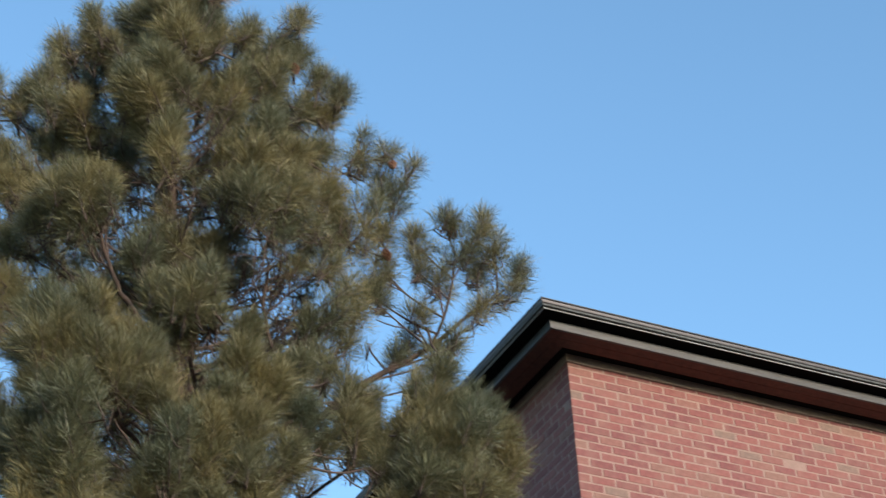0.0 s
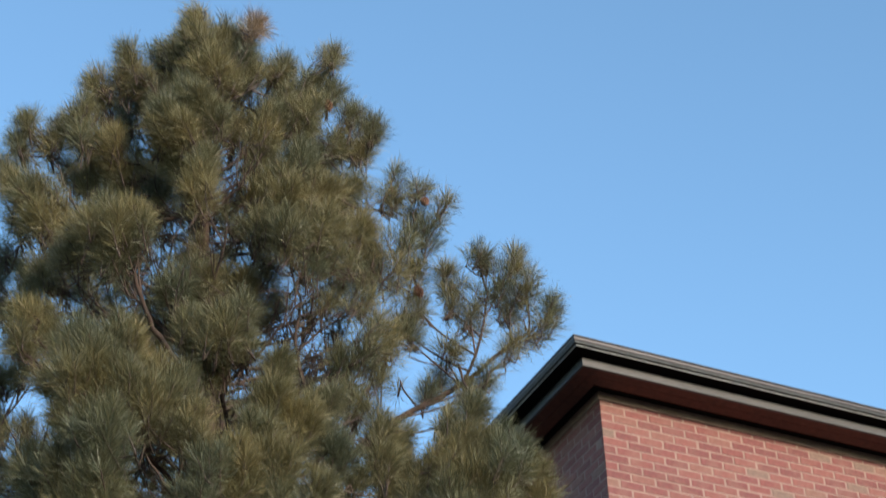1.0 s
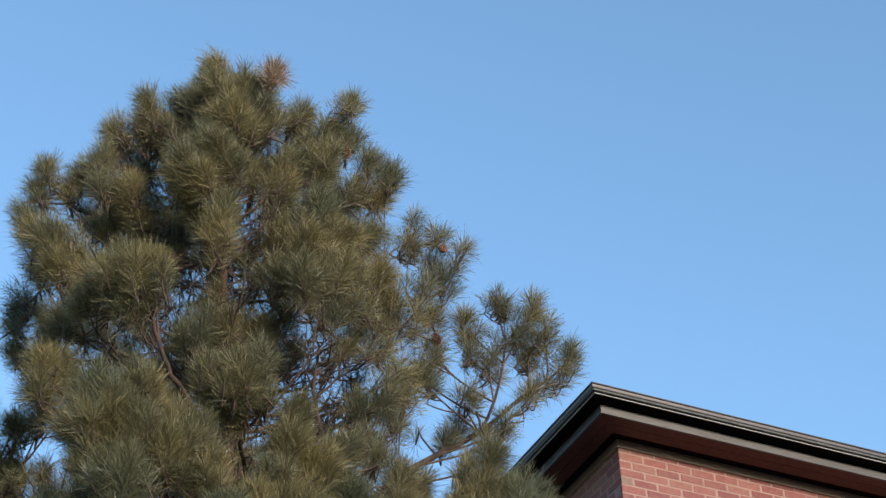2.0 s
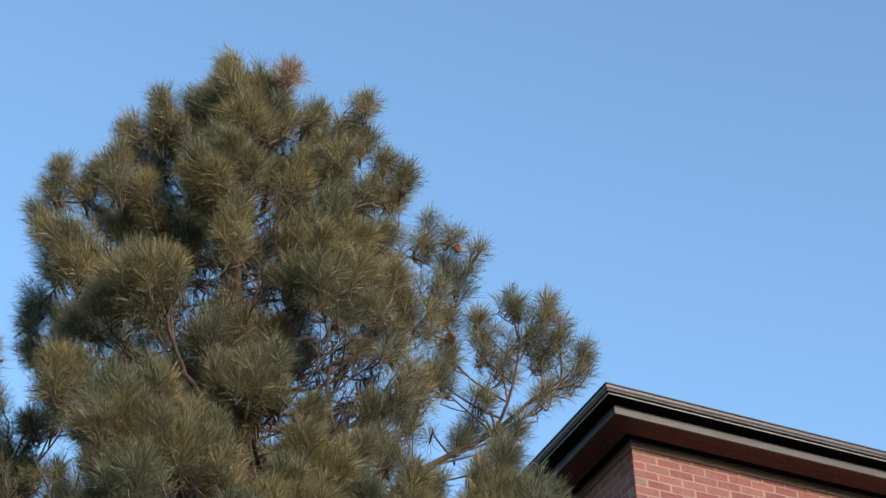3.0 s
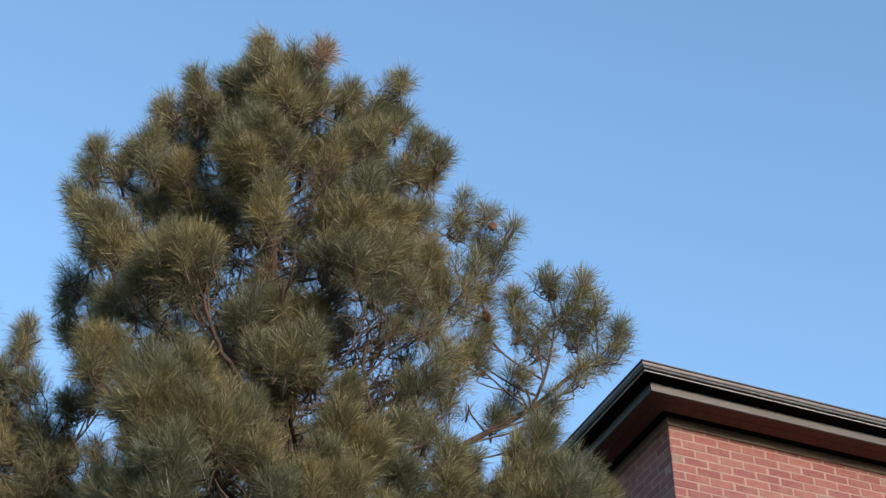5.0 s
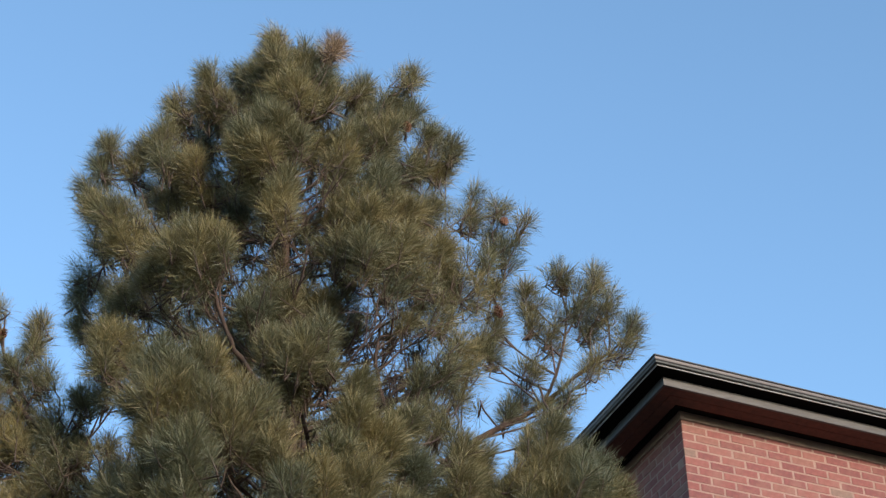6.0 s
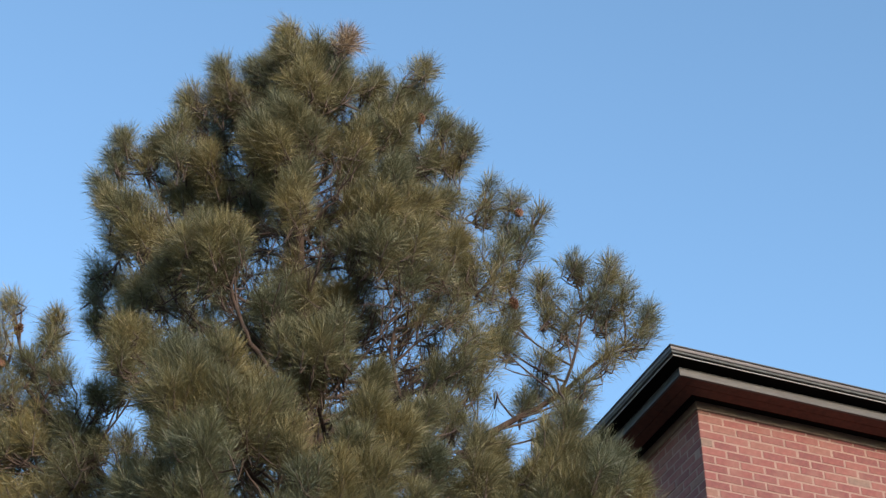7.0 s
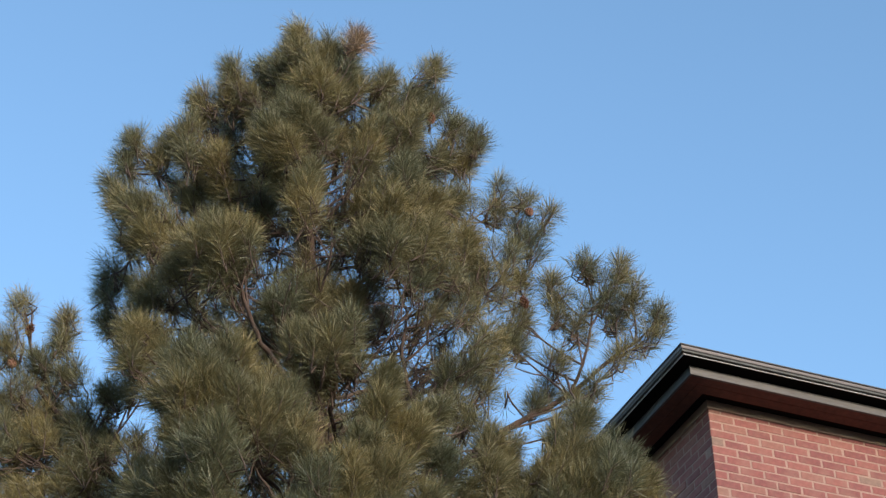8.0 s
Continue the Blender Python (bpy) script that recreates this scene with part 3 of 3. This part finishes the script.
SPREAD = [
    (-0.99, -0.20, 7.18, 0.04), (-1.14, -0.10, 7.23, 0.04), (-0.97, 0.00, 6.99, 0.04),
    (-1.16, 0.10, 7.06, 0.04), (-0.80, -0.30, 6.92, 0.04), (-0.91, -0.20, 6.67, 0.05), (-1.24, 0.10, 6.84, 0.05),
    (-1.68, 0.10, 7.92, 0.06), (-1.44, 0.10, 7.82, 0.05), (-1.44, 0.10, 7.68, 0.05), (-1.56, 0.10, 7.52, 0.13), (-1.73, 0.10, 7.63, 0.12),
    (-1.66, 0.10, 7.32, 0.15), (-1.39, 0.05, 7.42, 0.11), (-1.12, 0.00, 7.21, 0.12), (-1.29, 0.00, 7.14, 0.12),
    (-1.47, 0.10, 7.03, 0.17), (-1.18, 0.00, 6.89, 0.16), (-1.65, 0.10, 6.96, 0.18), (-1.32, 0.10, 6.72, 0.18),
    (-0.98, -0.10, 6.68, 0.17), (-1.55, 0.10, 6.65, 0.20), (-1.55, 0.30, 6.97, 0.20), (-1.31, 0.30, 7.09, 0.18),
    (-1.16, 0.30, 6.80, 0.20), (-1.67, 0.30, 7.22, 0.17), (-1.12, 0.20, 7.10, 0.15), (-1.47, 0.30, 7.37, 0.13),
]


def root_for(tip, line=None):
    tip = np.asarray(tip)
    if line is not None:
        gap = np.linalg.norm(line - tip, axis=1) + 2.5 * np.maximum(0, line[:, 2] - tip[2] + 0.2)
        return line[int(np.argmin(gap))]
    away = math.hypot(tip[0], tip[1])
    root = trunk_at(min(tip[2] - 0.12, TOP - 0.35) - 0.42 * away)
    if GROWN and away > 0.35:
        pts = np.concatenate(GROWN)
        fit = pts[(pts[:, 2] < tip[2] - 0.06) & (np.hypot(pts[:, 0], pts[:, 1]) < away - 0.08)]
        if len(fit):
            gap = np.linalg.norm(fit - tip, axis=1)
            if gap.min() < 0.75 * np.linalg.norm(root - tip):
                return fit[int(np.argmin(gap))]
    return root


sprays = [(0.18, -0.14, 9.87, 0.045, True, 1.0)]
for table in (PEAK, SHOULDER, BREAST, FLANK, HEARTH, SKIRT, LOW_BOUGH, RIGHT):
    sprays += [(x, y, z, size, False, 0.65 if table is RIGHT else 1.0) for x, y, z, size in table]
# inner limbs grow first, outer ones branch from them
for x, y, z, size, dry, thin in sorted(sprays, key=lambda p: math.hypot(p[0], p[1])):
    airy = x > 0.25 and 6.9 < z < 8.0 and y > -0.45
    bough(root_for((x, y, z)), (x, y, z), size if thin < 1 else size + 0.022, dry=dry, thick=0.009, density=thin * (0.8 if airy else 1.15), full=0.65 if airy or thin < 1 else 0.72 if y > -0.15 else 0.95, shoots=0.6 if thin < 1 else 1.0)
for line, table in ((np.concatenate([reach_line[6:], fork_line[1:]]), REACH), (spread_line[5:], SPREAD)):
    for x, y, z, size in table:
        z += 0.03
        bough(root_for((x, y, z), line), (x, y, z), size, thick=0.009, lift=0.1, density=0.75 if x > 0 else 0.85, full=0.8, shoots=0.55 if x > 0 else 0.75)

# sprays further in and on the far side, scattered over the crown's outline: height, its left and right edge
OUTLINE = np.array([(9.9, -0.18, -0.02), (9.6, -0.42, 0.38), (9.1, -0.85, 0.66), (8.5, -1.06, 0.80), (8.0, -1.12, 0.9), (7.6, -1.0, 0.85), (7.2, -0.9, 0.8), (6.9, -0.9, 0.78), (6.2, -0.9, 0.6)])[::-1]
for k in range(160):
    up = 9.8 - 3.5 * (k + 0.5) / 160
    left, right = np.interp(up, OUTLINE[:, 0], OUTLINE[:, 1]), np.interp(up, OUTLINE[:, 0], OUTLINE[:, 2])
    x = left + (right - left) * ((k * 0.618 + 0.03 * rng.normal()) % 1)
    deep = rng.uniform(-0.2, 0.75) * min(1.0, 0.3 + (9.9 - up))
    far = (9.0 + deep) / 9.0
    tip = (x * far, deep, 1.65 + (up - 1.65) * far)
    airy = x > 0.25 and up < 8.1
    if in_gap(tip, 0.02) or (airy and k % 3):
        continue
    bough(root_for(tip), tip, 0.07 if airy else rng.uniform(0.08, 0.13), density=0.65, full=0.6 if airy else 0.72)

# thin far shoots with few needles, through which the sky glints
for k in range(150):
    up = 9.5 - 3.1 * (k + 0.5) / 150
    left, right = np.interp(up, OUTLINE[:, 0], OUTLINE[:, 1]), np.interp(up, OUTLINE[:, 0], OUTLINE[:, 2])
    x = left + 0.05 + (right - left) * ((k * 0.618 + 0.37) % 1)
    deep = rng.uniform(0.2, 0.8) * min(1.0, 0.3 + (9.9 - up))
    far = (9.0 + deep) / 9.0
    tip = (x * far, deep, 1.65 + (up - 1.65) * far)
    if k % 3 == 0 and in_gap(tip):
        continue
    bough(root_for(tip), tip, rng.uniform(0.10, 0.14), thick=0.006, density=0.75, full=0.22, open_gaps=False)

# the skirt below the view
for k in range(70):
    z = 5.6 - 2.9 * (k + 0.5) / 70
    a = math.tau * ((k * 0.618) % 1)
    away = (1.75 - 0.12 * (5.6 - z)) * rng.uniform(0.5, 1.0)
    tip = (away * math.cos(a), away * math.sin(a), z)
    bough(root_for(tip), tip, rng.uniform(0.18, 0.26), density=0.35, full=0.8)


# bare inner limbs with dead twigs
def bare_limb(root, tip):
    root, tip = np.asarray(root, dtype=float), np.asarray(tip, dtype=float)
    reach = np.linalg.norm(tip - root)
    line = bezier(root, root * 0.5 + tip * 0.5 + np.array([0, 0, -0.12 * reach]) + rng.normal(size=3) * 0.05 * reach, tip, 10)
    line[1:] += rng.normal(size=(9, 3)) * 0.008
    tubes = [tube_arrays(line, np.linspace(0.013, 0.004, 10), 6)]
    for s in range(9):
        k = int(rng.integers(3, 10))
        way = unit(unit(tip - root) + 0.9 * rng.normal(size=3) + np.array([0, 0, 0.3]))
        end = line[k] + way * rng.uniform(0.12, 0.32)
        twig = bezier(line[k], (line[k] + end) / 2 + rng.normal(size=3) * 0.02, end, 5)
        tubes.append(tube_arrays(twig, np.linspace(0.0045, 0.002, 5), 4))
        for q in range(3):
            m = int(rng.integers(1, 5))
            stop = twig[m] + unit(way + 0.8 * rng.normal(size=3)) * rng.uniform(0.05, 0.14)
            tubes.append(tube_arrays(bezier(twig[m], (twig[m] + stop) / 2 + rng.normal(size=3) * 0.006, stop, 3), np.linspace(0.0026, 0.0013, 3), 3))
    part("limb", tubes_mesh("limb", tubes), TWIG, tree, "bare brown limb with dead twigs")


for k in range(34):
    z = 8.7 - 2.6 * (k + 0.5) / 34
    a = math.tau * ((k * 0.618 + 0.2) % 1)
    away = (0.3 + 0.30 * (9.6 - z)) * rng.uniform(0.5, 0.95)
    tip = (away * math.cos(a), 0.8 * away * math.sin(a), z)
    bare_limb(trunk_at(z - 0.45 * away), tip)
for k in range(14):
    tip = (0.35 + 0.55 * ((k * 0.618) % 1), rng.uniform(-0.2, 0.4), 7.05 + 1.0 * (k + 0.5) / 14)
    bare_limb(trunk_at(tip[2] - 0.5 * math.hypot(tip[0], tip[1])), tip)

# cones sit at the ends of shoots
CONES = [(1.02, 0.0, 8.78), (1.55, 0.0, 8.20), (1.73, 0.0, 8.18), (1.22, 0.0, 8.67), (1.15, -0.10, 8.00), (-1.68, 0.1, 7.81), (0.56, -0.05, 9.31), (-1.71, 0.1, 7.50)]
cone_data = None
feet = np.array(FEET)
for p in CONES:
    p = feet[int(np.argmin(np.linalg.norm(feet - np.array(p), axis=1)))] + np.array([0.012, -0.022, 0.0])
    if cone_data is None:
        cone_ob = part("pine_cone", cone_mesh(), CONE, tree, "small brown open pine cone")
        cone_data = cone_ob.data
    else:
        cone_ob = part("pine_cone", cone_data, None, tree, "small brown open pine cone")
    cone_ob.matrix_basis = pose(*p, rng.uniform(-40, 40), rng.uniform(-40, 40), rng.uniform(0, 360)) @ Matrix.Scale(1.25, 4)

# ---- bricks of the two walls that show ----
def brick_mesh(name, w, h):
    """One brick: face, arris and sides, open at the back; its face looks to -y."""
    c, deep = 0.0016, 0.028
    x, z = w / 2, h / 2
    v = [(-x + c, 0, -z + c), (x - c, 0, -z + c), (x - c, 0, z - c), (-x + c, 0, z - c),
         (-x, c, -z), (x, c, -z), (x, c, z), (-x, c, z), (-x, deep, -z), (x, deep, -z), (x, deep, z), (-x, deep, z)]
    f = [(0, 1, 2, 3)]
    for i in range(4):
        j = (i + 1) % 4
        f += [(i, i + 4, j + 4, j), (i + 4, i + 8, j + 8, j + 4)]
    me = bpy.data.meshes.new(name)
    me.from_pydata(v, [], f)
    return me


WHOLE, HALF = brick_mesh("brick", BL - JOINT - 0.005, BH - JOINT), brick_mesh("brick_half", BL / 2 - JOINT - 0.004, BH - JOINT)
for me in (WHOLE, HALF):
    me.materials.append(BRICK)
shape_of = {id(me): (np.array([tuple(v.co) for v in me.vertices]), [tuple(p.vertices) for p in me.polygons]) for me in (WHOLE, HALF)}


def lay_bricks(wall, length, first_half, to_wall, sense, near_rows, near_cols):
    """Running bond from the corner: the near ones are objects, the rest one joined mesh."""
    verts, faces, total = [], [], 0
    rows = int((ROW0 + 0.06) / BH)
    for row in range(-1, rows):
        z = ROW0 + 0.06 - row * BH
        u, half = 0.0, (row % 2 == 0) == first_half
        while u < length - BL / 2:
            w = BL / 2 if half else min(BL, length - u)
            me = HALF if w < BL * 0.75 else WHOLE
            at = (sense * (u + w / 2) + rng.normal() * 0.0012, rng.normal() * 0.0012, z + rng.normal() * 0.0008)
            turn = rng.normal() * 0.25
            m = to_wall @ pose(*at, 0, turn, 0)
            if u == 0:
                # the corner brick reaches the edge
                full_w = me.vertices[5].co.x * 2
                grow = (JOINT + 0.005) / 2 - (0.004 if wall is wall_side else 0.0)
                m = m @ Matrix.Translation((-sense * grow / 2, 0, 0)) @ Matrix.Diagonal((1 + grow / full_w, 1, 1, 1))
            if row < near_rows and u < near_cols * BL:
                ob = part("brick", me, None, wall)
                ob.matrix_basis = m
            else:
                v, f = shape_of[id(me)]
                mm = np.array(m)
                n = total
                total += len(v)
                verts.append(v @ mm[:3, :3].T + mm[:3, 3])
                faces.append((n, f))
            u += w
            half = False
    return verts, faces


def joined(wall, verts, faces):
    loops, starts, k = [], [], 0
    for n, f in faces:
        for p in f:
            starts.append(k)
            loops.extend(i + n for i in p)
            k += len(p)
    ob = part("bricks", raw_mesh("bricks", np.concatenate(verts), loops, starts), BRICKS, wall)
    tagged(ob, kind="stuff")


front = Matrix.Identity(4)
side = pose(0, 0, 0, 0, 0, -90)
joined(wall_front, *lay_bricks(wall_front, LONG, False, front, 1, 19, 14.6))
joined(wall_side, *lay_bricks(wall_side, DEEP, True, side, -1, 18, 7))
